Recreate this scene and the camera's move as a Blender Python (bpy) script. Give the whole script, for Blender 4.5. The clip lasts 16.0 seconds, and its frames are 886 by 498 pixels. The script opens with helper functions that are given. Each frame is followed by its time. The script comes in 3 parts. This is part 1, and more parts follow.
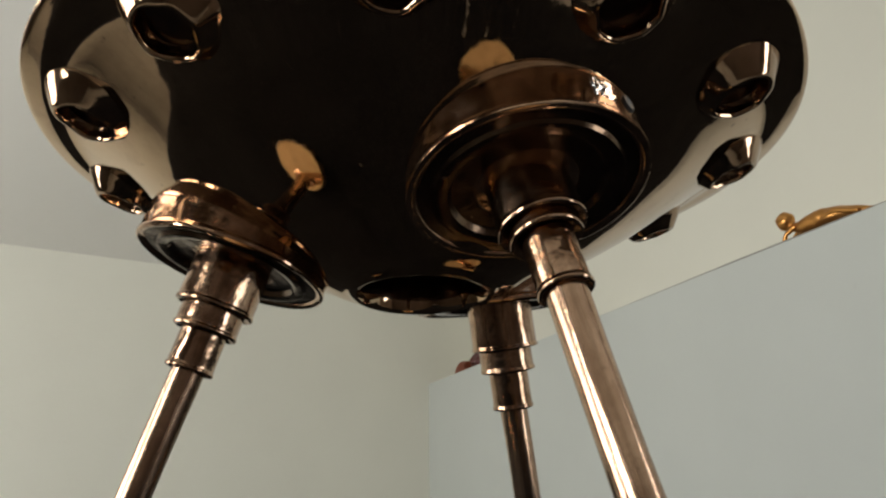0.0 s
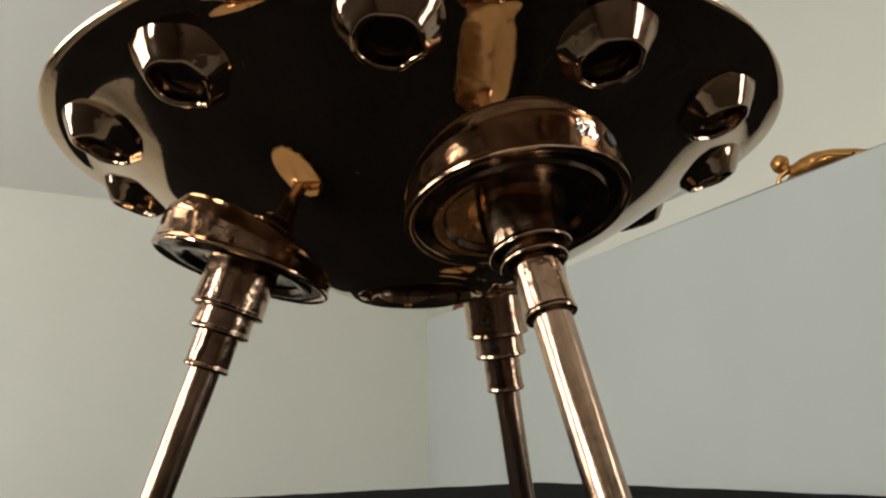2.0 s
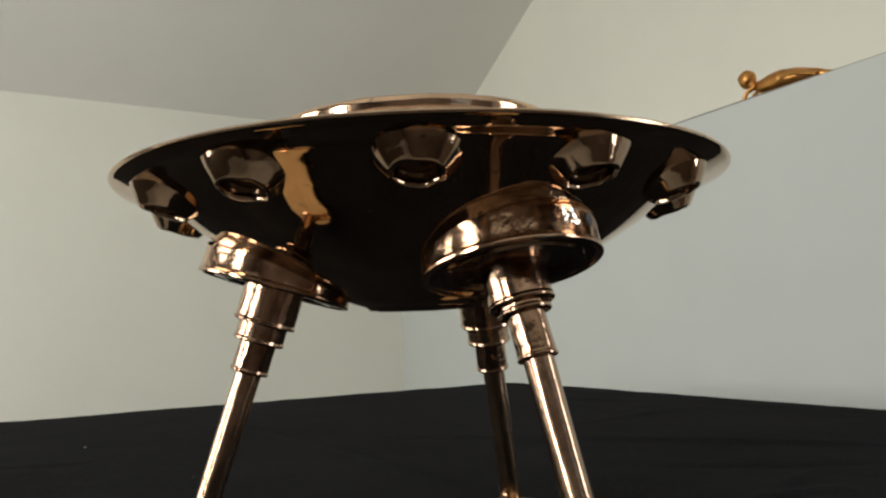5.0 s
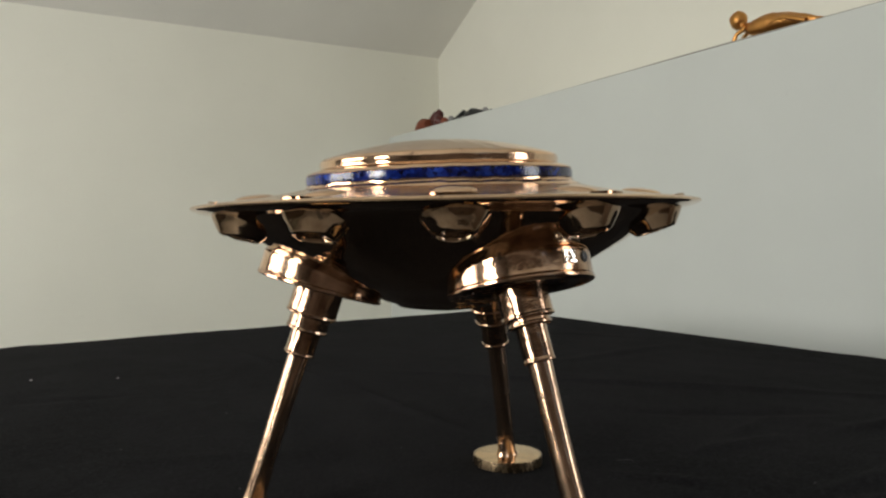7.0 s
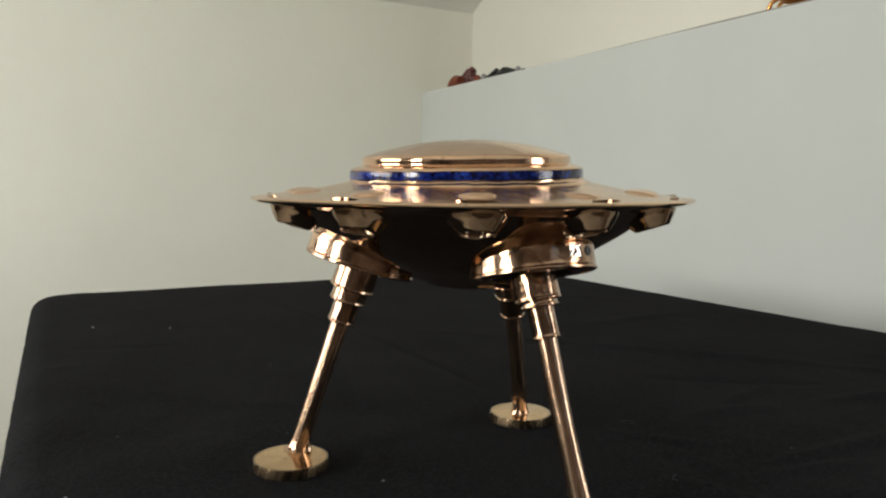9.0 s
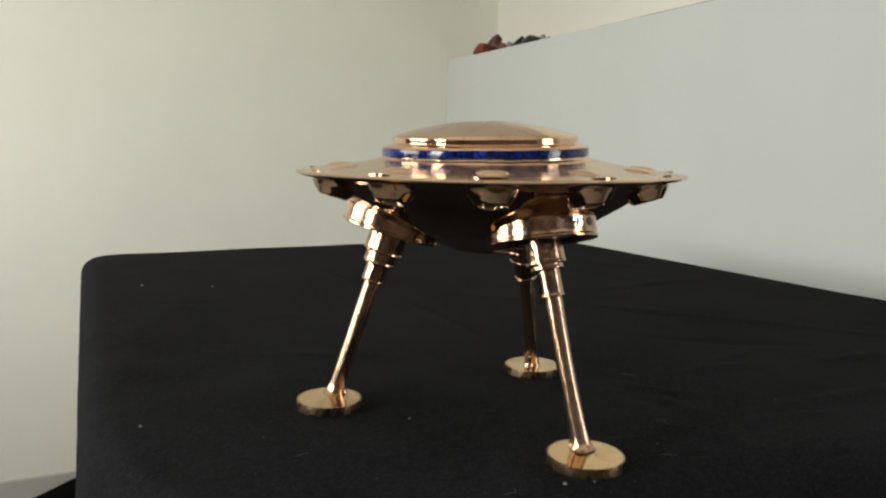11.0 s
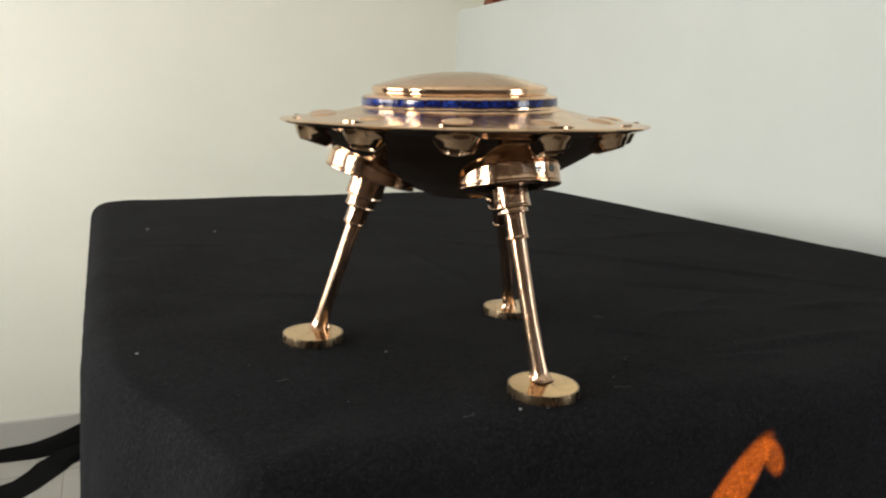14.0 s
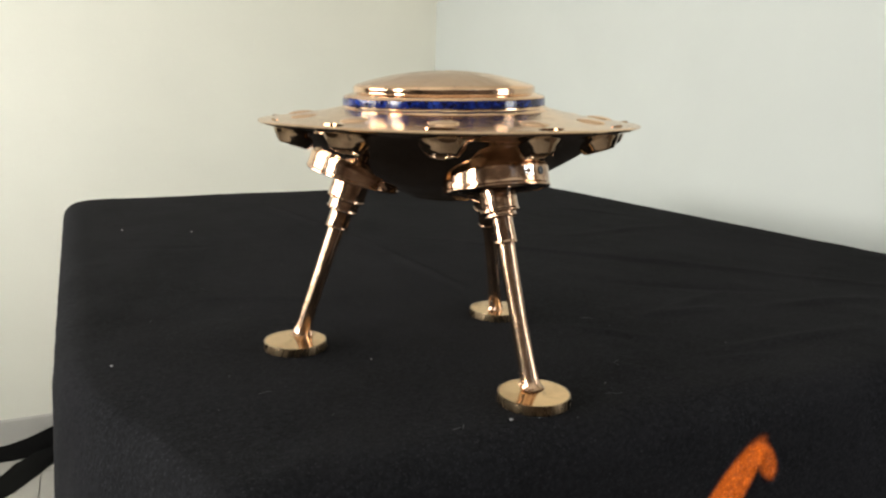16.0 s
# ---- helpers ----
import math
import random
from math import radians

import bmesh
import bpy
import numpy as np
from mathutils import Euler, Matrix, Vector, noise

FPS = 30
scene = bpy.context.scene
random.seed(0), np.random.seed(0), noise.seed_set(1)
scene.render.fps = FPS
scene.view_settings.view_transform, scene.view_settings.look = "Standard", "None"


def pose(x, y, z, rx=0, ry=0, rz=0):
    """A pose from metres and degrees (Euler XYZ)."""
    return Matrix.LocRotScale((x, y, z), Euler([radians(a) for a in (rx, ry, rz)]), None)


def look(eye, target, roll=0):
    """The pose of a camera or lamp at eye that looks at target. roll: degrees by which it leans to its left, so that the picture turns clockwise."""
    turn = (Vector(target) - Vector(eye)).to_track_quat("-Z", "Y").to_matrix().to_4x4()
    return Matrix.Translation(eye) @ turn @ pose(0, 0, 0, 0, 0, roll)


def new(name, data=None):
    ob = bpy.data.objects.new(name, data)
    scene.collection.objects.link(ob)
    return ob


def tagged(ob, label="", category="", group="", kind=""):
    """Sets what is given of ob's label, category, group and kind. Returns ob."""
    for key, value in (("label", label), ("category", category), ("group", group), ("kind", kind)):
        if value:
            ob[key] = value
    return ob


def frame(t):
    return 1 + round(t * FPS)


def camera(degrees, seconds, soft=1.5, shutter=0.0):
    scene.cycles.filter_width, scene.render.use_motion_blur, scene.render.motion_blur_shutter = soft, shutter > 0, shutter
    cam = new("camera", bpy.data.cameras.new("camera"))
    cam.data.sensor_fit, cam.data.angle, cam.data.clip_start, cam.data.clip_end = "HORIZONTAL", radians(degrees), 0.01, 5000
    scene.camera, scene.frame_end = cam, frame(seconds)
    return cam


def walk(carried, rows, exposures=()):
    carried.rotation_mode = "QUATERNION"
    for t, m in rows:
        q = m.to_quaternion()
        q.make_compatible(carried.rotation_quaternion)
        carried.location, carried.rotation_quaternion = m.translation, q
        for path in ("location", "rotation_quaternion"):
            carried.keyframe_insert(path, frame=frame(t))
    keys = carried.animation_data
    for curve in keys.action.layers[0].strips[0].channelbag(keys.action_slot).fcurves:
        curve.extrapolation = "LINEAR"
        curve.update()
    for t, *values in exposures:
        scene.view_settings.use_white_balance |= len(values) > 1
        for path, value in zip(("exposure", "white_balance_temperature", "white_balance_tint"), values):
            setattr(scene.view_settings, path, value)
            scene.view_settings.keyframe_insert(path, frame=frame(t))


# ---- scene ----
cam = camera(62.3, 16.0, soft=2.3)
ROWS = [
    (0.0, -0.1109, -0.2646, 1.3671, -26.17, 20.75, 0.84),
    (0.5, -0.1131, -0.2669, 1.3675, -26.43, 20.55, 0.86),
    (1.0, -0.1124, -0.2756, 1.3772, -25.62, 18.47, 0.96),
    (1.5, -0.1180, -0.2837, 1.3869, -25.96, 16.46, 1.05),
    (2.0, -0.1236, -0.2925, 1.3914, -26.25, 15.40, 1.29),
    (2.5, -0.1258, -0.3020, 1.3880, -25.95, 15.70, 1.43),
    (3.0, -0.1345, -0.3121, 1.3976, -26.61, 13.91, 1.64),
    (3.5, -0.1397, -0.3211, 1.4075, -26.81, 12.29, 1.61),
    (4.0, -0.1491, -0.3309, 1.4140, -27.47, 11.37, 1.79),
    (4.2, -0.1521, -0.3348, 1.4214, -27.61, 10.20, 1.85),
    (6.3, -0.2100, -0.3930, 1.4901, -29.72, 1.32, 0.87),
    (6.5, -0.2136, -0.3998, 1.4968, -29.51, 0.47, 0.45),
    (7.0, -0.2317, -0.4158, 1.5073, -30.00, -0.99, 0.49),
    (7.5, -0.2418, -0.4321, 1.5148, -29.61, -1.95, 0.50),
    (8.0, -0.2518, -0.4470, 1.5252, -29.30, -3.36, 0.05),
    (8.5, -0.2571, -0.4627, 1.5321, -28.42, -4.33, -0.41),
    (9.0, -0.2627, -0.4762, 1.5346, -27.66, -4.84, -1.00),
    (11.5, -0.2959, -0.5598, 1.5461, -25.08, -8.56, -1.50),
    (12.0, -0.2948, -0.5766, 1.5480, -24.51, -9.59, -1.73),
    (12.5, -0.2950, -0.5863, 1.5478, -24.50, -10.30, -1.97),
    (13.0, -0.2835, -0.5924, 1.5465, -23.86, -10.85, -1.83),
    (13.5, -0.2830, -0.5938, 1.5466, -24.24, -11.24, -1.74),
    (14.0, -0.2791, -0.5911, 1.5418, -24.48, -11.22, -1.98),
    (14.5, -0.2722, -0.5853, 1.5449, -24.56, -11.66, -1.89),
    (15.0, -0.2701, -0.5798, 1.5435, -24.90, -11.56, -1.99),
    (15.5, -0.2734, -0.5726, 1.5427, -25.71, -11.45, -1.98),
    (16.0, -0.2753, -0.5705, 1.5491, -26.14, -11.87, -1.67),
]
EXPOSURES = [(0.0, -0.86), (4.0, -0.75), (7.0, -0.70), (9.0, -0.53), (12.5, -0.31), (15.5, 0.01), (16.0, 0.01)]
walk(cam, [(t, pose(x, y, z, 90 + pitch, roll, yaw)) for t, x, y, z, yaw, pitch, roll in ROWS], EXPOSURES)

# ---- world and light ----
TOP = 1.32          # height of the draped stand
FLOOR_X0, FLOOR_X1, FLOOR_Y0, FLOOR_Y1 = -2.3, 1.373, -1.9, 2.8875
CEIL = 2.426        # where the sloping ceiling meets the north and south walls
PITCH = 0.54        # its rise for each metre
RIDGE_Y = (FLOOR_Y0 + FLOOR_Y1) / 2
LEDGE = 2.0035      # top of the low wall
UPPER_X = 1.657     # upper wall behind the ledge

world = bpy.data.worlds.new("daylight")
world.use_nodes = True
scene.world = world
wn = world.node_tree.nodes
sky = wn.new("ShaderNodeTexSky")
sky.sky_type = "NISHITA"
sky.sun_disc = False
sky.sun_elevation, sky.sun_rotation = radians(38), radians(250)
wn["Background"].inputs["Strength"].default_value = 0.10
world.node_tree.links.new(sky.outputs[0], wn["Background"].inputs["Color"])


def area_light(name, m, sx, sy, power, colour, spread=180):
    data = bpy.data.lights.new(name, "AREA")
    data.shape, data.size, data.size_y, data.energy, data.color = "RECTANGLE", sx, sy, power, colour
    data.spread = radians(spread)
    ob = new(name, data)
    ob.matrix_world = m
    return ob


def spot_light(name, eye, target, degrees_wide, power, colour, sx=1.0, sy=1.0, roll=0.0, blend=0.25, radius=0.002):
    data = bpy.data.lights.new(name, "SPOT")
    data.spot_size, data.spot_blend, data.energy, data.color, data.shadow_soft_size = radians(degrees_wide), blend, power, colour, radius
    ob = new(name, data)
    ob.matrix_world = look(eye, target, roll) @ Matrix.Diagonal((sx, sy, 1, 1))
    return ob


# daylight in the window openings
WEST_WINDOWS = [(-0.62, -0.12), (0.55, 2.05)]     # a narrow one added to light the cloth's cut corner, and a broad one
EAST_WINDOW = (-1.45, -0.95)      # a tall window in the east wall, south of the ledge
for wy0, wy1 in WEST_WINDOWS:
    area_light("window_light_west", look((FLOOR_X0 - 0.02, (wy0 + wy1) / 2, 1.88), (1.0, (wy0 + wy1) / 2, 1.92)), wy1 - wy0 - 0.06, 0.98, (44 if wy0 > 0 else 100) * (wy1 - wy0), (1.0, 0.98, 0.93))
area_light("window_light_east", look((FLOOR_X1 + 0.02, sum(EAST_WINDOW) / 2, 1.72), (-1.0, sum(EAST_WINDOW) / 2 + 0.9, 1.60)), 0.46, 1.30, 20, (0.95, 0.975, 1.0))
# orange spot lamps set in the south window, standing in for low sun
spot_light("sun_patch_spot", (0.318, -1.92, 2.02), (0.175, -0.20, 1.238), 3.84, 6800, (1.0, 0.18, 0.01), 1.0, 0.29, 47, 0.5)
spot_light("sun_patch_spot", (0.318, -1.92, 2.02), (0.219, -0.20, 1.264), 1.27, 5000, (1.0, 0.18, 0.01), 1.0, 0.50, -58, 0.6)


# ---- materials ----
class Mat:
    """A small wrapper round a node material."""

    def __init__(self, name, colour=(0.8, 0.8, 0.8), rough=0.5, metal=0.0):
        self.m = bpy.data.materials.new(name)
        self.m.use_nodes = True
        self.t = self.m.node_tree
        self.b = self.t.nodes["Principled BSDF"]
        self.b.inputs["Base Color"].default_value = (*colour, 1)
        self.b.inputs["Roughness"].default_value = rough
        self.b.inputs["Metallic"].default_value = metal
        self.co = self.t.nodes.new("ShaderNodeTexCoord").outputs["Object"]

    def node(self, kind, **sets):
        n = self.t.nodes.new(kind)
        for k, v in sets.items():
            n.inputs[k].default_value = v
        return n

    def link(self, a, b):
        self.t.links.new(a, b)

    def noise(self, scale, detail=4.0, rough=0.55, stretch=None):
        n = self.node("ShaderNodeTexNoise", Scale=scale, Detail=detail, Roughness=rough)
        co = self.co
        if stretch:
            mp = self.node("ShaderNodeMapping", Scale=stretch)
            self.link(co, mp.inputs["Vector"])
            co = mp.outputs["Vector"]
        self.link(co, n.inputs["Vector"])
        return n.outputs["Fac"]

    def ramp(self, fac, stops):
        r = self.node("ShaderNodeValToRGB")
        els = r.color_ramp.elements
        while len(els) < len(stops):
            els.new(0.5)
        for e, (p, c) in zip(els, stops):
            e.position, e.color = p, ((*c, 1) if isinstance(c, tuple) else (c, c, c, 1))
        self.link(fac, r.inputs["Fac"])
        return r.outputs["Color"]

    def mix(self, fac, a, b):
        n = self.t.nodes.new("ShaderNodeMix")
        n.data_type = "RGBA"
        for val, sock in ((fac, n.inputs[0]), (a, n.inputs[6]), (b, n.inputs[7])):
            if isinstance(val, bpy.types.NodeSocket):
                self.link(val, sock)
            elif isinstance(val, tuple):
                sock.default_value = (*val, 1)
            else:
                sock.default_value = val
        return n.outputs[2]

    def colour(self, out):
        self.link(out, self.b.inputs["Base Color"])
        return self

    def rough(self, out):
        self.link(out, self.b.inputs["Roughness"])
        return self

    def bump(self, fac, distance, strength=1.0):
        n = self.node("ShaderNodeBump", Strength=strength, Distance=distance)
        if self.b.inputs["Normal"].is_linked:
            self.link(self.b.inputs["Normal"].links[0].from_socket, n.inputs["Normal"])
        self.link(fac, n.inputs["Height"])
        self.link(n.outputs["Normal"], self.b.inputs["Normal"])
        return self


def bronze(name, low, high, base=(0.70, 0.545, 0.41), wave=0.0006, pits=0.5, grain=None, dents=0.00015, grime=0.0):
    k = Mat(name, base, low, 1.0)
    big, fine = k.noise(14, 3), k.noise(160, 5, 0.6, grain)

    def times(sock, amount):
        n = k.node("ShaderNodeMath")
        n.operation = "MULTIPLY"
        n.inputs[1].default_value = amount
        k.link(sock, n.inputs[0])
        return n.outputs[0]
    pit = k.ramp(k.noise(210, 2, 0.4), ((0.70, 0.0), (0.75, 1.0)))
    stain = k.ramp(k.noise(42, 6, 0.7), ((0.46, 0.0), (0.66, 1.0)))
    warm = k.mix(big, tuple(c * 0.93 for c in base), (min(1, base[0] * 1.05), base[1] * 1.0, base[2] * 0.93))
    worn = k.mix(times(stain, grime), warm, (base[0] * 0.42, base[1] * 0.34, base[2] * 0.28))
    if grain:
        streak = k.ramp(k.noise(260, 4, 0.6, (1, 1, 0.03)), ((0.42, 0.0), (0.62, 1.0)))
        worn = k.mix(times(streak, 0.7), worn, (base[0] * 0.40, base[1] * 0.36, base[2] * 0.33))
    k.colour(k.mix(times(pit, pits), worn, tuple(c * 0.3 for c in base)))
    k.rough(k.ramp(fine, ((0.35, low), (0.75, high))))
    k.bump(big, wave)
    k.bump(k.noise(70, 3, 0.5), dents)
    k.bump(fine, wave * (0.22 if grain else 0.05))
    return k.m


M_HULL = bronze("dark_polished_bronze", 0.02, 0.06, (0.62, 0.45, 0.30), 0.00028, 0.6, None, 0.00004, 0.3)
M_COLLAR = bronze("worn_polished_bronze", 0.09, 0.22, (0.70, 0.490, 0.345), 0.0009, 0.95, None, 0.0006, 0.95)
M_SLEEVE = bronze("streaked_bronze", 0.10, 0.25, (0.67, 0.470, 0.330), 0.0012, 0.95, (1, 1, 0.12), 0.0009, 0.95)
M_KNOB = bronze("cloudy_polished_bronze", 0.06, 0.15, (0.52, 0.375, 0.255), 0.0005, 0.8, None, 0.0004, 0.6)
# grimy bronze, darkened to hold the shade of undersides and hollows
M_UNDER = bronze("shaded_grimy_bronze", 0.12, 0.28, (0.19, 0.132, 0.090), 0.0006, 0.9, None, 0.0002, 0.8)
M_NECK = bronze("scratched_bronze", 0.26, 0.45, (0.84, 0.64, 0.40), 0.0007, 0.8, (1, 1, 0.25), 0.0004, 0.5)
M_DISC = bronze("hazy_polished_bronze", 0.09, 0.19, (0.790, 0.560, 0.385), 0.0006, 0.7, None, 0.00025, 0.2)
M_MARK = bronze("stamped_bronze", 0.08, 0.18, (0.80, 0.78, 0.74), 0.0006, 0.9)
M_TOP = bronze("satin_polished_bronze", 0.15, 0.28, (0.775, 0.565, 0.385), 0.0006, 0.7, None, 0.00025, 0.2)
# brushed foot edges; the black cloth's reflection is put into their colour
M_SIDE = bronze("shaded_brushed_bronze", 0.22, 0.36, (0.34, 0.255, 0.16), 0.0002, 0.3, (1, 1, 0.2), 0.0001, 0.2)
M_SATIN = bronze("satin_bronze", 0.08, 0.17, (0.80, 0.57, 0.33), 0.00015, 1.0, None, 0.0001, 0.35)
M_ROD = bronze("drawn_bronze", 0.17, 0.33, (0.70, 0.488, 0.340), 0.0009, 0.9, (1, 1, 0.05), 0.0003, 0.6)


def make_blue():
    k = Mat("blue_stone_inlay", (0.01, 0.02, 0.2), 0.07)
    v = k.node("ShaderNodeTexVoronoi", Scale=420)
    k.link(k.co, v.inputs["Vector"])
    chips = k.ramp(v.outputs["Color"], ((0.1, (0.003, 0.004, 0.03)), (0.55, (0.006, 0.018, 0.17)), (0.9, (0.022, 0.065, 0.36))))
    blotch = k.ramp(k.noise(60, 3), ((0.4, (0.25, 0.25, 0.3)), (0.65, (1.0, 1.0, 1.0))))
    n = k.t.nodes.new("ShaderNodeMix")
    n.data_type, n.blend_type = "RGBA", "MULTIPLY"
    n.inputs[0].default_value = 1.0
    k.link(chips, n.inputs[6])
    k.link(blotch, n.inputs[7])
    k.colour(n.outputs[2])
    k.bump(k.noise(300, 3), 0.0002)
    return k.m


M_BLUE = make_blue()


def make_cloth():
    k = Mat("black_cotton_cloth", (0.010, 0.010, 0.010), 0.95)
    k.b.inputs["Sheen Weight"].default_value = 0.004
    k.b.inputs["Sheen Roughness"].default_value = 0.4
    k.b.inputs["Specular IOR Level"].default_value = 0.03
    wear = k.ramp(k.noise(7, 6, 0.6), ((0.32, (0.0050, 0.0050, 0.0056)), (0.72, (0.0118, 0.0118, 0.0130))))
    slub = k.ramp(k.noise(320, 4, 0.65, (0.75, 1.0, 0.75)), ((0.40, 0.0), (0.75, 1.0)))
    fuzz = k.ramp(k.noise(520, 4, 0.7), ((0.58, 0.0), (0.80, 0.8)))
    k.colour(k.mix(fuzz, k.mix(slub, wear, (0.0176, 0.0176, 0.0195)), (0.074, 0.074, 0.082)))
    k.bump(k.noise(600, 3, 0.7), 0.0004, 0.9)
    k.bump(k.noise(300, 3, 0.6), 0.0007, 0.7)
    k.bump(k.noise(320, 4, 0.65, (0.75, 1.0, 0.75)), 0.0004, 0.6)
    k.bump(k.noise(11, 5, 0.55), 0.006, 0.7)
    return k.m


M_CLOTH = make_cloth()


def make_paint(name, colour, speck=0.04):
    k = Mat(name, colour, 0.62)
    stain = k.noise(2.2, 5)
    k.colour(k.mix(k.ramp(stain, ((0.35, 0.0), (0.7, 1.0))), colour, tuple(c * (1 - speck) for c in colour)))
    plain = k.b.inputs["Base Color"].links[0].from_socket
    k.colour(k.mix(k.ramp(k.noise(22, 2, 0.3), ((0.79, 0.0), (0.82, 0.07))), plain, tuple(c * 0.45 for c in colour)))
    k.bump(k.noise(260, 4, 0.6), 0.0006, 0.5)
    k.bump(k.noise(9, 3), 0.003, 0.35)
    return k.m


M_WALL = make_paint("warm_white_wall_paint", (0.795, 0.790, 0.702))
# the low wall's weaker, cooler light is put into this paint
M_LOW = make_paint("dimmed_cool_wall_paint", (0.590, 0.622, 0.596))
M_EDGE = make_paint("grey_ledge_strip", (0.27, 0.26, 0.23), 0.4)
# tones of the unseen walls, picked to darken what the bronze mirrors
M_BROWN = make_paint("unseen_wall_brown", (0.085, 0.060, 0.045), 0.3)
M_TAN = make_paint("unseen_wall_tan", (0.20, 0.155, 0.12), 0.3)
M_CEIL = make_paint("dull_white_ceiling_paint", (0.75, 0.735, 0.685))
# white skirting, greyed to carry the shade it stands in
M_SKIRT = make_paint("shade_grey_skirting", (0.52, 0.51, 0.475), 0.12)
M_SKIRT.node_tree.nodes["Principled BSDF"].inputs["Roughness"].default_value = 0.35


def make_tile():
    k = Mat("pale_floor_tile", (0.36, 0.35, 0.32), 0.35)
    r = k.t.nodes.new("ShaderNodeObjectInfo").outputs["Random"]
    a = k.mix(r, (0.33, 0.32, 0.295), (0.41, 0.395, 0.365))
    k.colour(k.mix(k.noise(18, 5), a, (0.30, 0.29, 0.265)))
    k.bump(k.noise(60, 4), 0.0005, 0.4)
    return k.m


M_TILE = make_tile()
M_GROUT = make_paint("grey_floor_grout", (0.30, 0.29, 0.27), 0.2)


def make_plain(name, colour, rough, vary=0.25, scale=40, metal=0.0):
    k = Mat(name, colour, rough, metal)
    k.colour(k.mix(k.noise(scale, 4), tuple(c * (1 - vary) for c in colour), tuple(min(1, c * (1 + vary)) for c in colour)))
    k.bump(k.noise(scale * 4, 3), 0.0004, 0.5)
    return k.m


M_BLACK = make_plain("black_painted_metal", (0.012, 0.013, 0.014), 0.4)
M_STRAP = make_plain("black_webbing", (0.003, 0.003, 0.003), 0.9)
M_STRAP.node_tree.nodes["Principled BSDF"].inputs["Specular IOR Level"].default_value = 0.1
M_GOLD = make_plain("gold_lacquer", (0.62, 0.30, 0.09), 0.28, 0.3, 30, 1.0)
M_RED = make_plain("dark_red_lacquer", (0.075, 0.010, 0.008), 0.45)
M_ORANGE = make_plain("rust_orange_paint", (0.20, 0.050, 0.022), 0.5)
M_LINT = make_plain("pale_lint", (0.27, 0.27, 0.27), 0.9)
M_FLUFF = make_plain("grey_fluff", (0.12, 0.12, 0.13), 0.9)
M_FRAME = make_paint("white_window_frame", (0.80, 0.80, 0.78))


# ---- mesh helpers ----
def part(name, bm, material, parent=None, label="", smooth=True):
    me = bpy.data.meshes.new(name)
    if smooth:
        for f in bm.faces:
            f.smooth = True
    bm.to_mesh(me)
    bm.free()
    me.materials.append(material)
    if smooth:
        me.set_sharp_from_angle(angle=radians(38))
    ob = new(name, me)
    if parent is not None:
        ob.parent = parent
    if label:
        tagged(ob, label)
    return ob


def lathe(bm, profile, segs=96, m=Matrix(), wobble=0.0, seed=0.0, rag=0.0):
    """Turns a profile of (radius, height) round z. Ends at radius 0 close in one vertex."""
    rings = []
    for r, h in profile:
        if r < 1e-6:
            rings.append([bm.verts.new(m @ Vector((0, 0, h)))])
            continue
        ring = []
        for i in range(segs):
            a = 2 * math.pi * i / segs
            v = Vector((r * math.cos(a), r * math.sin(a), h))
            if wobble:
                n = noise.noise(Vector((math.cos(a) * 1.7 + seed, math.sin(a) * 1.7, h * 30 + seed)))
                v.x, v.y = v.x * (1 + wobble * n / max(r, 0.01)), v.y * (1 + wobble * n / max(r, 0.01))
                v.z += wobble * 0.6 * noise.noise(Vector((math.cos(a) * 1.3 - seed, math.sin(a) * 1.3, 4.2)))
            if rag:
                v.z += rag * noise.noise(Vector((math.cos(a) * 9 + seed, math.sin(a) * 9, h * 90))) + rag * 0.6 * noise.noise(Vector((math.cos(a) * 24, math.sin(a) * 24, h * 90 + seed)))
            ring.append(bm.verts.new(m @ v))
        rings.append(ring)
    for a, b in zip(rings, rings[1:]):
        if len(a) == 1 and len(b) == 1:
            continue
        for i in range(segs):
            j = (i + 1) % segs
            if len(a) == 1:
                bm.faces.new((a[0], b[j], b[i]))
            elif len(b) == 1:
                bm.faces.new((a[i], a[j], b[0]))
            else:
                bm.faces.new((a[i], a[j], b[j], b[i]))
    bmesh.ops.recalc_face_normals(bm, faces=bm.faces)
    return bm


def box(bm, x0, x1, y0, y1, z0, z1, bevel=0.0):
    vs = [bm.verts.new((x, y, z)) for z in (z0, z1) for y in (y0, y1) for x in (x0, x1)]
    fs = [(0, 2, 3, 1), (4, 5, 7, 6), (0, 1, 5, 4), (2, 6, 7, 3), (0, 4, 6, 2), (1, 3, 7, 5)]
    faces = [bm.faces.new([vs[i] for i in f]) for f in fs]
    if bevel:
        edges = list({e for f in faces for e in f.edges})
        bmesh.ops.bevel(bm, geom=edges, offset=bevel, segments=2, affect="EDGES", profile=0.6)
    return bm


def smooth_profile(points, steps=6):
    """A Catmull-Rom curve through the points."""
    p = [Vector((*q, 0)) for q in points]
    p = [2 * p[0] - p[1]] + p + [2 * p[-1] - p[-2]]
    out = []
    for i in range(1, len(p) - 2):
        for s in range(steps):
            t = s / steps
            a, b, c, d = p[i - 1], p[i], p[i + 1], p[i + 2]
            q = 0.5 * ((2 * b) + (c - a) * t + (2 * a - 5 * b + 4 * c - d) * t * t + (3 * b - a - 3 * c + d) * t ** 3)
            out.append((max(q.x, 0.0), q.y))
    out.append(points[-1])
    return out


def axis_matrix(origin, direction):
    return Matrix.Translation(origin) @ Vector((0, 0, 1)).rotation_difference(Vector(direction)).to_matrix().to_4x4()


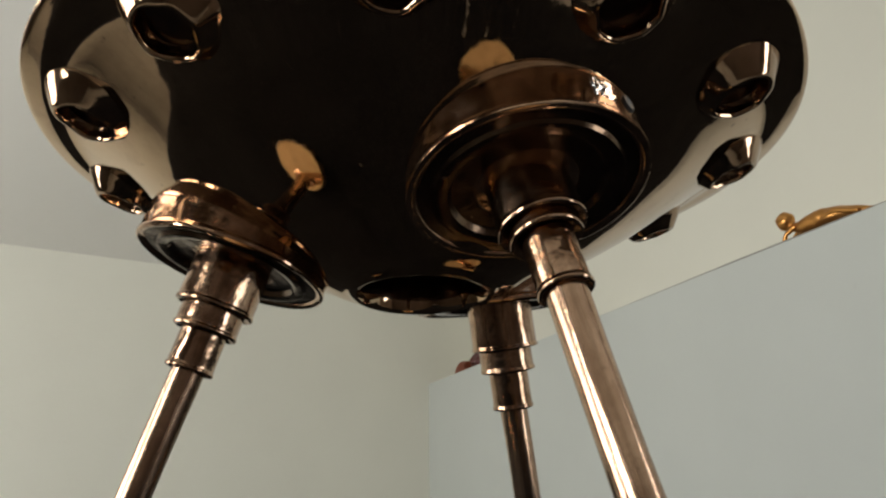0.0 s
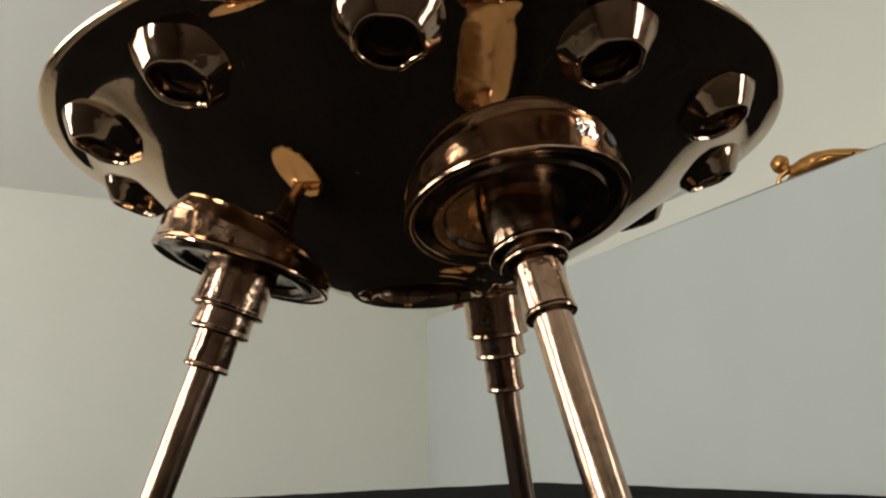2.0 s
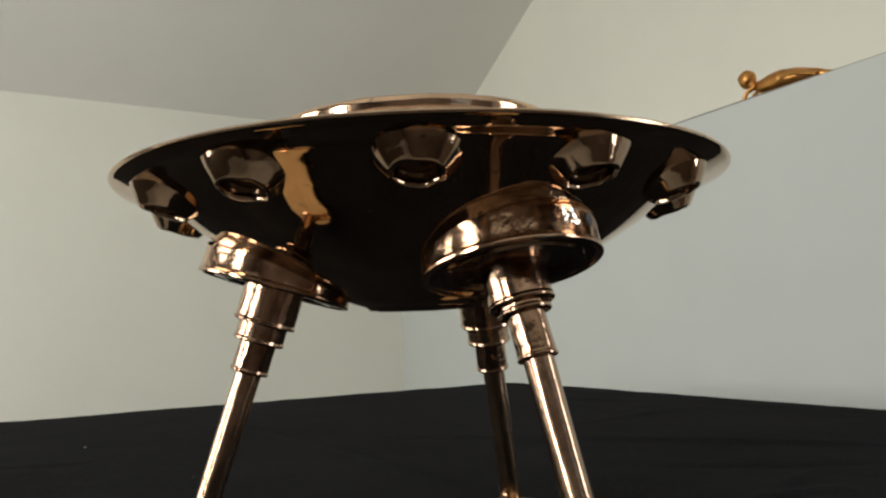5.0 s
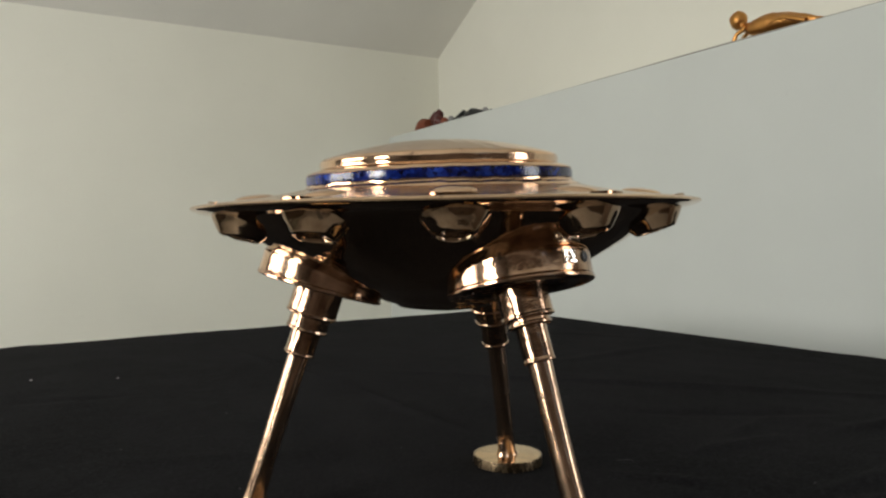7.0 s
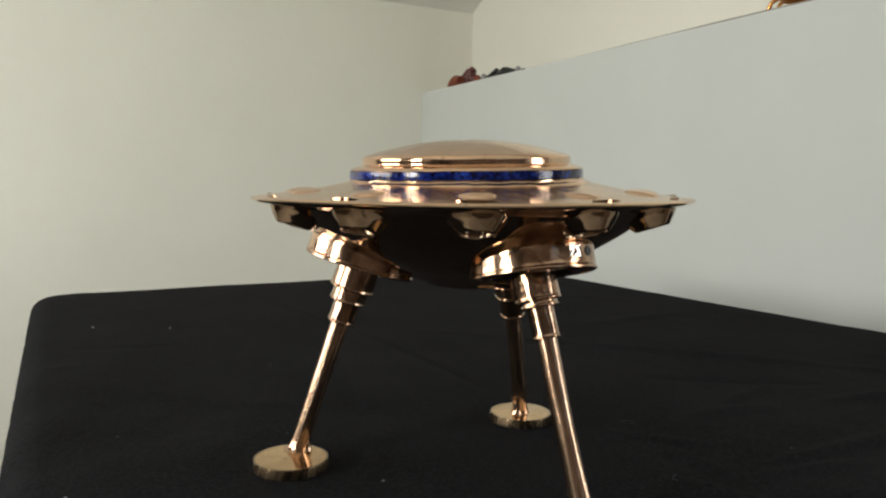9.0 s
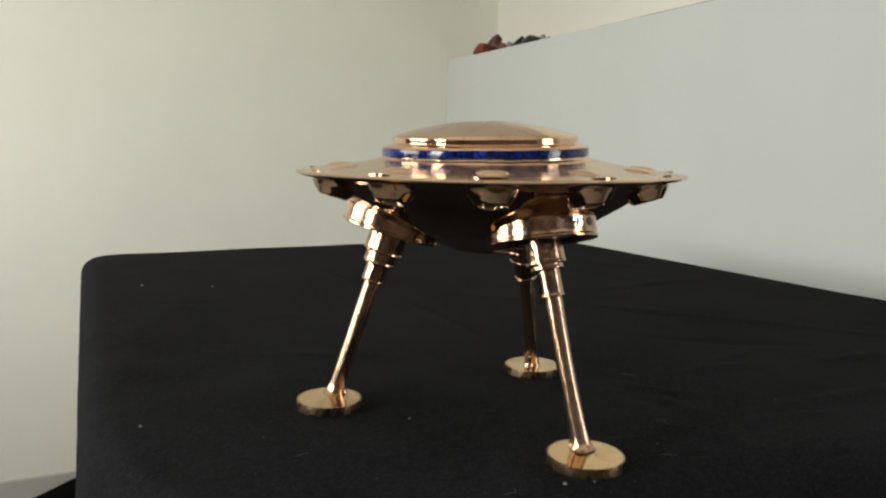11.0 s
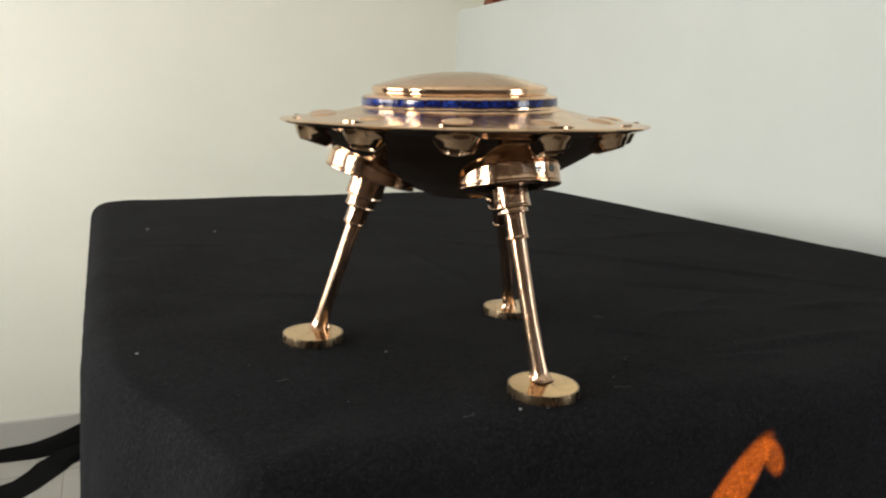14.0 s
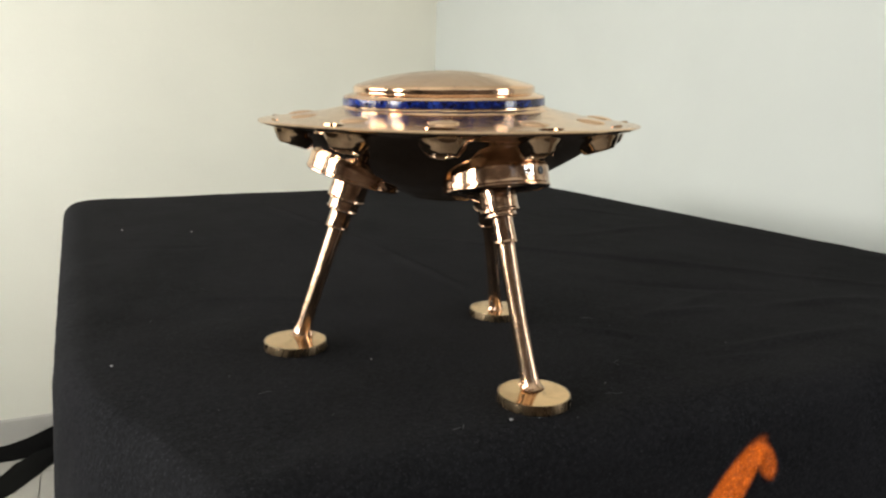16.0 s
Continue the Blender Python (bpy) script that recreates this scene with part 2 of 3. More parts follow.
# ---- the room ----
def structure(name, bm, material, label, category, smooth=False):
    return tagged(part(name, bm, material, None, "", smooth), label, category, "", "structure")


def roof(y):
    """Height of the ceiling's underside."""
    return CEIL + PITCH * (FLOOR_Y1 - RIDGE_Y - abs(y - RIDGE_Y))


def prism(bm, xa, xb, outline):
    """A solid between two planes across x, its outline given as points of (y, z)."""
    a, b = ([bm.verts.new((x, y, z)) for y, z in outline] for x in (xa, xb))
    bm.faces.new(a)
    bm.faces.new(list(reversed(b)))
    for i in range(len(a)):
        j = (i + 1) % len(a)
        bm.faces.new((a[i], b[i], b[j], a[j]))
    bmesh.ops.recalc_face_normals(bm, faces=bm.faces)
    return bm


def gable(bm, xa, xb, ya, yb, z0):
    """A piece of gable wall from z0 up to the sloping ceiling."""
    outline = [(ya, z0), (yb, z0)]
    outline += [(y, roof(y)) for y in (yb, RIDGE_Y, ya) if ya <= y <= yb and roof(y) > z0 + 1e-4]
    return prism(bm, xa, xb, outline)


def build_room():
    x0, x1, y0, y1 = FLOOR_X0, FLOOR_X1, FLOOR_Y0, FLOOR_Y1
    th = 0.12
    floor = structure("floor", box(bmesh.new(), x0 - th, UPPER_X + th, y0 - th, y1 + th, -0.12, -0.006), M_GROUT, "pale ceramic tile floor with thin grey joints", "floor")
    bm = bmesh.new()
    for lo, hi in ((y0 - th, RIDGE_Y), (RIDGE_Y, y1 + th)):
        prism(bm, x0 - th, UPPER_X + th, [(lo, roof(lo)), (hi, roof(hi)), (hi, roof(hi) + 0.13), (lo, roof(lo) + 0.13)])
    structure("ceiling", bm, M_CEIL, "plain white painted ceiling sloping up from the wall", "ceiling")
    structure("wall_north", box(bmesh.new(), x0 - th, UPPER_X + th, y1, y1 + th, -0.006, CEIL), M_WALL, "plain white painted wall", "wall")
    # low wall with its ledge, and the wall set back above it
    ys = -0.60
    bm = box(bmesh.new(), x1, UPPER_X + th, ys, y1, -0.006, LEDGE, 0.0)
    edge = [e for e in bm.edges if all(abs(v.co.x - x1) < 1e-5 and abs(v.co.z - LEDGE) < 1e-5 for v in e.verts)]
    bmesh.ops.bevel(bm, geom=edge, offset=0.006, segments=3, affect="EDGES")
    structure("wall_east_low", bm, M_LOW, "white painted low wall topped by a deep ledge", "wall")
    structure("wall_east_upper", gable(bmesh.new(), UPPER_X, UPPER_X + th, ys, y1, LEDGE), M_WALL, "white wall set back above the ledge", "wall")
    # unseen plain wall with a window, closing the room south of the ledge
    bm = bmesh.new()
    ez0, ez1 = 1.02, 2.38
    for a, b, lo, hi in ((y0 - th, EAST_WINDOW[0], -0.006, CEIL), (EAST_WINDOW[1], ys, -0.006, CEIL), (*EAST_WINDOW, -0.006, ez0), (*EAST_WINDOW, ez1, CEIL)):
        box(bm, x1, x1 + th, a, b, lo, hi)
    gable(bm, x1, x1 + th, y0, ys, CEIL)
    gable(bm, x1 + th, UPPER_X + th, ys - th, ys, -0.006)
    structure("wall_east_south", bm, M_TAN, "unseen plain wall with a tall window", "wall")

    # thin grey strip along the front edge of the ledge's top, thinning northward
    bm = bmesh.new()
    steps = 60
    prev = None
    for k in range(steps + 1):
        y = 0.42 + 1.25 * k / steps
        tall = 0.0035 * min(1.0, 4 * k / steps) * max(0.0, 1 - max(0.0, (y - 1.05) / 0.62)) + 0.0006 + 0.0008 * noise.noise(Vector((y * 9, 1.7, 0)))
        row = [bm.verts.new((x1 + dx, y, LEDGE + dz)) for dx, dz in ((0.006, 0.0), (0.0065, tall), (0.030, tall), (0.030, 0.0))]
        if prev:
            for q in range(4):
                bm.faces.new((prev[q], prev[(q + 1) % 4], row[(q + 1) % 4], row[q]))
        else:
            bm.faces.new(row)
        prev = row
    bm.faces.new(prev)
    bmesh.ops.recalc_face_normals(bm, faces=bm.faces)
    structure("trim_ledge", bm, M_EDGE, "thin grey strip along the ledge's front edge", "trim")

    # west wall, open at its windows
    bm = bmesh.new()
    wz0, wz1 = 1.36, 2.40
    edges = [y0 - th] + [y for pair in WEST_WINDOWS for y in pair] + [y1]
    for a, b in zip(edges[::2], edges[1::2]):
        box(bm, x0 - th, x0, a, b, -0.006, CEIL)
    for a, b in WEST_WINDOWS:
        box(bm, x0 - th, x0, a, b, -0.006, wz0)
        box(bm, x0 - th, x0, a, b, wz1, CEIL)
    gable(bm, x0 - th, x0, y0, y1, CEIL)
    structure("wall_west", bm, M_BROWN, "unseen brown gable wall, its narrow window added for light", "wall")
    # unseen south wall; its window is added to hold the sun spots
    bm = bmesh.new()
    sx0, sx1, sz0, sz1 = 0.08, 0.58, 1.74, 2.32
    box(bm, x0, sx0, y0 - th, y0, -0.006, CEIL)
    box(bm, sx1, x1, y0 - th, y0, -0.006, CEIL)
    box(bm, sx0, sx1, y0 - th, y0, -0.006, sz0)
    box(bm, sx0, sx1, y0 - th, y0, sz1, CEIL)
    structure("wall_south", bm, M_BROWN, "unseen brown wall, its small high window added for the sun spots", "wall")

    def frame_of(name, along_y, a0, a1, z0, z1, at, mullions):
        rail = 0.045
        first = None
        bars = [(a0, a0 + rail, z0, z1), (a1 - rail, a1, z0, z1), (a0 + rail, a1 - rail, z0, z0 + rail), (a0 + rail, a1 - rail, z1 - rail, z1)]
        bars += [(m - rail / 2, m + rail / 2, z0 + rail, z1 - rail) for m in mullions]
        for i, (p, q, r, s) in enumerate(bars):
            b = box(bmesh.new(), at - 0.03, at + 0.03, p, q, r, s, 0.004) if along_y else box(bmesh.new(), p, q, at - 0.03, at + 0.03, r, s, 0.004)
            if first is None:
                first = structure(name, b, M_FRAME, "white painted frame of an unseen window", "window")
            else:
                part("frame_bar", b, M_FRAME, first, "", False)
    for n, (a, b) in enumerate(WEST_WINDOWS):
        frame_of("window_" + str(n + 1), True, a, b, wz0, wz1, x0 - 0.08, [(a + b) / 2] if b - a > 1 else [])
    frame_of("window_3", False, sx0, sx1, sz0, sz1, y0 - 0.08, [])
    frame_of("window_4", True, *EAST_WINDOW, ez0, ez1, x1 + 0.08, [])

    # skirting boards with a rounded top edge
    def skirting(name, bx0, bx1, by0, by1):
        bm = box(bmesh.new(), bx0, bx1, by0, by1, 0.0, 0.125)
        top = [e for e in bm.edges if all(v.co.z > 0.12 for v in e.verts)]
        bmesh.ops.bevel(bm, geom=top, offset=0.005, segments=3, affect="EDGES")
        structure(name, bm, M_SKIRT, "white painted skirting board", "skirting")
    skirting("baseboard_north", x0, x1, y1 - 0.016, y1 - 0.001)
    skirting("baseboard_east", x1 - 0.016, x1 - 0.001, y0, y1 - 0.018)
    skirting("baseboard_west", x0 + 0.001, x0 + 0.016, y0, y1 - 0.018)
    return floor


floor = build_room()


# ---- the draped stand ----
SX0, SX1, SY0, SY1 = -0.310, 0.866, -0.186, 1.084


OUTLINE = [((-0.2165, -0.176), 0.04), ((0.925, -0.215), 0.07), ((0.846, 1.172), 0.07), ((SX0 - 0.002, 1.094), 0.07), ((SX0, 0.088), 0.20)]    # corners and radii; the front left one is cut off
CLOTH_N = 480


def cloth_outline():
    """Evenly spaced (point, outward normal, share of the cut-off corner) round the table's rounded outline."""
    path = []
    k = len(OUTLINE)
    for i in range(k):
        (p, r), a, b = OUTLINE[i], Vector(OUTLINE[i - 1][0]), Vector(OUTLINE[(i + 1) % k][0])
        p = Vector(p)
        u, w = (a - p).normalized(), (b - p).normalized()
        half = u.angle(w) / 2
        back = min(r / math.tan(half), 0.11)
        c = p + (u + w).normalized() * (back / math.cos(half))
        e0, e1 = p + u * back, p + w * back
        rad = (e0 - c).length
        a0 = math.atan2(e0.y - c.y, e0.x - c.x)
        da = (math.atan2(e1.y - c.y, e1.x - c.x) - a0 + math.pi) % (2 * math.pi) - math.pi
        path += [Vector((c.x + rad * math.cos(a0 + da * s / 24), c.y + rad * math.sin(a0 + da * s / 24))) for s in range(25)]
    lengths = [(path[(i + 1) % len(path)] - path[i]).length for i in range(len(path))]
    total = sum(lengths)
    out, i, run = [], 0, 0.0
    for q in range(CLOTH_N):
        at = total * q / CLOTH_N
        while run + lengths[i] < at:
            run += lengths[i]
            i += 1
        a, b = path[i], path[(i + 1) % len(path)]
        p = a.lerp(b, (at - run) / max(lengths[i], 1e-9))
        t = (b - a).normalized()
        n = Vector((t.y, -t.x))
        cut = max(0.0, min(1.0, (0.10 - p.y) / 0.10)) * max(0.0, min(1.0, (SX0 + 0.16 - p.x) / 0.06))
        out.append((p, n, cut * cut * (3 - 2 * cut)))
    for _ in range(6):
        ns = [o[1] for o in out]
        out = [(p, (ns[i - 1] + 2 * n + ns[(i + 1) % CLOTH_N]).normalized(), c) for i, (p, n, c) in enumerate(out)]
    return out


EDGE = cloth_outline()


def drape_point(i, out, z):
    p, n, cut = EDGE[i]
    return Vector((p.x + n.x * out, p.y + n.y * out, z)), cut


def crease(x, y, x0, y0, x1, y1, width):
    """Closeness to a crease line, 0 to 1."""
    dx, dy = x1 - x0, y1 - y0
    n2 = dx * dx + dy * dy
    t = max(0.0, min(1.0, ((x - x0) * dx + (y - y0) * dy) / n2))
    d2 = (x - x0 - t * dx) ** 2 + (y - y0 - t * dy) ** 2
    return math.exp(-d2 / (width * width)) * math.sin(math.pi * min(1, max(0, t)) * 0.94 + 0.1)


CREASES = [(-0.249, 0.554, -0.109, 0.531, 0.008, -0.0030), (-0.185, 0.261, 0.020, 0.181, 0.011, 0.0020), (0.191, 0.521, 0.702, -0.025, 0.011, 0.0048),
           (0.137, -0.082, 0.176, -0.167, 0.007, 0.0042), (0.214, -0.096, 0.474, -0.101, 0.009, 0.0040), (0.162, 0.022, 0.232, -0.051, 0.008, 0.0030),
           (0.422, -0.002, 0.601, -0.026, 0.010, 0.0042), (0.455, 0.437, 0.734, 0.463, 0.013, 0.0040), (0.258, 0.021, 0.389, 0.009, 0.009, 0.0035),
           (0.895, 0.433, 0.875, 0.170, 0.013, 0.0040), (0.311, 0.158, 0.511, 0.032, 0.011, -0.0035),
           (0.050, 0.968, 0.121, 0.468, 0.007, 0.0030), (0.121, 0.468, 0.137, 0.177, 0.007, 0.0030), (-0.300, 0.468, -0.251, 0.454, 0.007, 0.0030), (0.610, 0.743, 0.733, 0.573, 0.007, 0.0030), (0.181, -0.014, 0.190, -0.113, 0.007, 0.0030), (0.203, -0.108, 0.315, -0.128, 0.007, 0.0030), (0.278, 0.022, 0.456, 0.070, 0.007, 0.0030)]


PADS = [(0.0265, -0.1290), (-0.1098, 0.0572), (0.1146, 0.0803)]     # centres of the three feet
SAG = 0.003       # the broad corner sinks a little


def build_cloth():
    n = CLOTH_N
    bm = bmesh.new()
    rings = []
    centre = Vector(((SX0 + SX1) / 2, (SY0 + SY1) / 2, 0))
    tops = [0.03 + 0.97 * i / 110 for i in range(111)]
    for k in tops:
        ring = []
        for i in range(n):
            p, turn = drape_point(i, -0.03 + 0.018 * EDGE[i][2], TOP)
            q = Vector((centre.x + (p.x - centre.x) * k, centre.y + (p.y - centre.y) * k, TOP))
            feet = min(1.0, max(0.0, (min(math.hypot(q.x - px, q.y - py) for px, py in PADS) - 0.036) / 0.05))
            q.z += feet * (0.0016 * noise.noise(Vector((q.x * 7, q.y * 5, 0))) + 0.0010 * noise.noise(Vector((q.x * 24, q.y * 13, 3))))
            for ax, ay, bx, by, wd, am in CREASES:
                q.z += am * feet * crease(q.x, q.y, ax, ay, bx, by, wd)
            q.z -= SAG * turn * max(0.0, (k - 0.82) / 0.18) ** 2
            ring.append(bm.verts.new(q))
        rings.append(ring)
    # rounded edge, then the hanging sides
    profile = [(-0.03 + 0.03 * math.sin(radians(a)), TOP - 0.03 * (1 - math.cos(radians(a)))) for a in (15, 30, 45, 60, 75, 90)]
    drop = [0.04 + (TOP - 0.06) * (i / 46) ** 1.35 for i in range(1, 47)]
    profile += [(0.0, TOP - d) for d in drop]
    for out, z in profile:
        ring = []
        deep = TOP - z
        for i in range(n):
            turn = EDGE[i][2]
            s = i / n * 60
            hang = min(1.0, max(0.0, deep - 0.03) / 0.5)
            fold = 0.014 * hang * (noise.noise(Vector((s * 0.75, 1.3, deep * 0.5))) + 0.5 * noise.noise(Vector((s * 1.9, 7.1, deep * 0.8))))
            ripple = 0.0012 * noise.noise(Vector((s * 5, deep * 9, 2.2))) * min(1, deep / 0.03)
            o = out * (1 - 0.6 * turn) + fold + ripple + 0.018 * hang
            o += turn * (0.045 * (1 - math.exp(-5.0 * deep)) + 0.0035 * math.sin(s * 4.0 + deep * 5) * min(1, deep / 0.12))
            q, _ = drape_point(i, o, z)
            q.z -= SAG * turn * max(0.0, 1 - deep / 0.3)
            if deep <= 0.03:
                q.z += 0.001 * noise.noise(Vector((q.x * 7, q.y * 5, 0)))
            ring.append(bm.verts.new(q))
        rings.append(ring)
    for a, b in zip(rings, rings[1:]):
        for i in range(n):
            j = (i + 1) % n
            bm.faces.new((a[i], a[j], b[j], b[i]))
    bm.faces.new(rings[0])
    bmesh.ops.recalc_face_normals(bm, faces=bm.faces)
    ob = part("tablecloth", bm, M_CLOTH)
    tagged(ob, "plain black cotton cloth hanging in folds over a tall stand", "tablecloth")
    return ob


def build_stand():
    stand = new("tall_table")
    stand.location = (0.3, 0.5, 0)
    tagged(stand, "tall table hidden under a black cloth", "table")
    part("tabletop", lathe(bmesh.new(), [(0.0, TOP - 0.05), (0.56, TOP - 0.05), (0.57, TOP - 0.045), (0.57, TOP - 0.017), (0.56, TOP - 0.012), (0.0, TOP - 0.012)], 64), M_STRAP, stand)
    for x in (SX0 + 0.3, SX1 - 0.3):
        for y in (SY0 + 0.3, SY1 - 0.3):
            part("leg", box(bmesh.new(), x - 0.33, x - 0.27, y - 0.53, y - 0.47, 0.0, TOP - 0.051, 0.004), M_STRAP, stand)


build_cloth()
build_stand()

# ---- the bronze saucer ----
SAUCER = Vector((0.0144, 0.0074, TOP + 0.2062))
RIM_UP = Vector((-0.0161, -0.0058, 1.0))
DOME_UP = Vector((-0.0410, -0.0200, 1.0))
HULL = [(0.1600, -0.0010), (0.1545, -0.0028), (0.146, -0.0048), (0.137, -0.0098), (0.126, -0.0166), (0.114, -0.0246), (0.101, -0.0324), (0.087, -0.0402), (0.070, -0.0486), (0.052, -0.0556), (0.041, -0.0608), (0.0335, -0.0632)]
DISC = [(0.1560, 0.0022), (0.146, 0.0036), (0.128, 0.0058), (0.112, 0.0082), (0.100, 0.0106), (0.092, 0.0124), (0.086, 0.0134), (0.060, 0.0138)]
BOSSES = 12
HULL_SLIDE = Vector((0.0012, 0.0045, 0))     # the bowl's foot sits a little behind the rim's centre


def hull_height(r):
    pts = sorted(HULL)
    for (r0, h0), (r1, h1) in zip(pts, pts[1:]):
        if r0 <= r <= r1:
            return h0 + (h1 - h0) * (r - r0) / (r1 - r0)
    return pts[0][1]


def leg_parts(saucer, foot, top, pad, sleeve_height, seed, squat, lean=(0, 0, 0)):
    """One landing leg: rod from the foot to the collar's underside, sleeves, collar, and the foot's disc round the point pad."""
    inv = saucer.matrix_world.inverted()
    foot, top = Vector(foot), Vector(top)
    axis = (top - foot)
    length = axis.length
    m = inv @ axis_matrix(foot, axis)
    sleeve_at = sleeve_height / axis.z
    c, s = length, sleeve_at * length
    rnd = random.Random(seed)
    # rod, slightly bowed and flared where it meets its foot
    prof = [(0.0104, 0.0060), (0.0080, 0.0100), (0.0070, 0.018), (0.0066, 0.04), (0.0067, 0.08), (0.0070, s - 0.004), (0.0072, s + 0.02), (0.0, s + 0.02)]
    rod = lathe(bmesh.new(), smooth_profile(prof[:-2], 5) + prof[-2:], 32, Matrix(), 0.00035, seed)
    for v in rod.verts:
        t = v.co.z / length
        v.co.x += 0.0007 * math.sin(math.pi * min(1, t / max(sleeve_at, 0.1))) * math.cos(seed * 2.1)
        v.co.y += 0.0007 * math.sin(math.pi * min(1, t / max(sleeve_at, 0.1))) * math.sin(seed * 2.1)
    leg = part("landing_leg", rod, M_ROD, saucer, "round bronze landing leg with stepped sleeves")
    leg.matrix_basis = m          # its parts keep to the leg's own axes
    inv = m.inverted() @ inv
    # foot, flat on the cloth
    fm = inv @ Matrix.Translation((*pad, foot.z)) @ pose(0, 0, 0, 0, 0, rnd.uniform(0, 360))
    fb = lathe(bmesh.new(), [(0.0, 0.0010), (0.0272, 0.0010), (0.0272, 0.0068), (0.0270, 0.0076), (0.0105, 0.0078), (0.0, 0.0079)], 72, fm, 0.00012, seed + 5)
    part("foot", fb, M_SATIN, leg, "flat round polished bronze foot")
    rim = [(0.0266, 0.0), (0.0280, 0.0), (0.0284, 0.0005), (0.0283, 0.0070), (0.0282, 0.0075), (0.0278, 0.0077), (0.0269, 0.0077)]
    part("foot_rim", lathe(bmesh.new(), rim, 72, fm, 0.00012, seed + 5), M_SIDE, leg, "brushed bronze foot edge, painted dark for the cloth's reflection")
    # small weld beside the rod
    side = Vector((foot.x, foot.y, 0)).normalized()
    wb = lathe(bmesh.new(), smooth_profile([(0.0052, 0.0), (0.0038, 0.004), (0.0034, 0.011), (0.0026, 0.0135), (0.0, 0.0142)], 4), 20,
               inv @ Matrix.Translation(foot + Vector((-side.x * 0.0095, -side.y * 0.0095, 0.0070))), 0.0004, seed)
    part("weld", wb, M_ROD, leg)
    # sleeves, thinnest lowest
    a1, a2 = c - (c - s) * 0.42, c - (c - s) * (0.52 if squat else 0.64)
    wide = 1.0 if squat else 1.1
    def sleeve(r, low, high, k):
        shape = [(r - 0.0026, low + 0.0008), (r - 0.0006, low - 0.0003), (r + 0.0002, low), (r + 0.0005, low + 0.0006), (r + 0.0004, low + 0.0014), (r, low + 0.0020), (r, low + 0.0028),
                 (r - 0.0001, (low + high) / 2), (r, high - 0.001), (r, high), (0.0, high)]
        part("sleeve", lathe(bmesh.new(), [(x * wide, h) for x, h in shape], 48, Matrix(), 0.0003, seed + k), M_SLEEVE, leg)
    sleeve(0.0090, s, a2 + 0.004, 1)
    sleeve(0.0122, a2, a1 + 0.004, 2)
    sleeve(0.0151, a1, c + 0.003, 3)
    # collar: drum with ringed underside and a neck that runs into the hull
    collar = [(0.0, 0.004), (0.017, 0.004), (0.019, 0.0015), (0.0270, 0.0012), (0.0285, -0.0008), (0.0305, -0.0014), (0.0325, -0.0012), (0.0335, 0.0000),
              (0.0376, 0.0000), (0.0388, -0.0012), (0.0402, -0.0014), (0.0412, -0.0008), (0.0414, 0.0002), (0.0412, 0.0012), (0.0409, 0.0016), (0.0408, 0.0022), (0.0408, 0.0050), (0.0407, 0.0085), (0.0408, 0.0120), (0.0408, 0.0142), (0.0407, 0.0147), (0.0403, 0.0151), (0.0397, 0.0153), (0.0388, 0.0154), (0.0, 0.0158)]
    upright = (axis.normalized() * 0.68 + Vector((0, 0, 0.32)) + Vector(lean)).normalized()
    collar = [(r * (1.04 if squat else 1.02) if r > 0.03 else r, h) for r, h in collar]
    mc = inv @ axis_matrix(top, upright)
    under = collar[:9] + [(collar[8][0], 0.0040), (0.0, 0.0050)]
    part("collar", lathe(bmesh.new(), [(0.0, 0.0020)] + [(collar[8][0] - 0.0004, 0.0020)] + collar[8:], 96, mc, 0.0003, seed + 4), M_COLLAR, leg, "polished bronze drum collar")
    neck = [(0.0366, 0.0135), (0.0366, 0.0170), (0.0360, 0.0200), (0.0360, 0.0250), (0.0368, 0.0310), (0.0, 0.0320)]
    part("neck", lathe(bmesh.new(), neck, 72, mc, 0.0006, seed + 7), M_NECK, leg, "hazy scratched bronze neck")
    part("collar_underside", lathe(bmesh.new(), under, 96, mc, 0.0003, seed + 4), M_UNDER, leg, "ringed underside of the collar, its shade painted in")
    if squat:
        mark = bmesh.new()
        rows = []
        for v in range(13):
            row = []
            for u in range(15):
                a, h = radians(-91 + u), 0.0050 + 0.0085 * v / 12
                edge = min(u, 14 - u, v, 12 - v)
                lift = 0.0 if edge == 0 else 0.0007 + 0.0011 * noise.noise(Vector((u * 0.9, v * 0.9, 3)))
                row.append(mark.verts.new(((0.0420 + lift) * math.cos(a), (0.0420 + lift) * math.sin(a), h)))
            rows.append(row)
        for p, q in zip(rows, rows[1:]):
            for u in range(14):
                mark.faces.new((p[u], p[u + 1], q[u + 1], q[u]))
        bmesh.ops.transform(mark, matrix=mc, verts=mark.verts)
        part("maker_stamp", mark, M_MARK, leg, "small rough sparkling maker's stamp")
        # hole drawn as a low black disc, its shade put into the colour
        a = radians(-66)
        hole = lathe(bmesh.new(), [(0.0, 0.0006), (0.0016, 0.0008), (0.0024, 0.0012), (0.0030, 0.0010), (0.0034, 0.0)], 20, mc @ axis_matrix((0.0420 * math.cos(a), 0.0420 * math.sin(a), 0.0095), (math.cos(a), math.sin(a), 0)))
        part("set_screw", hole, M_BLACK, leg, "small screw hole drawn as a black disc")


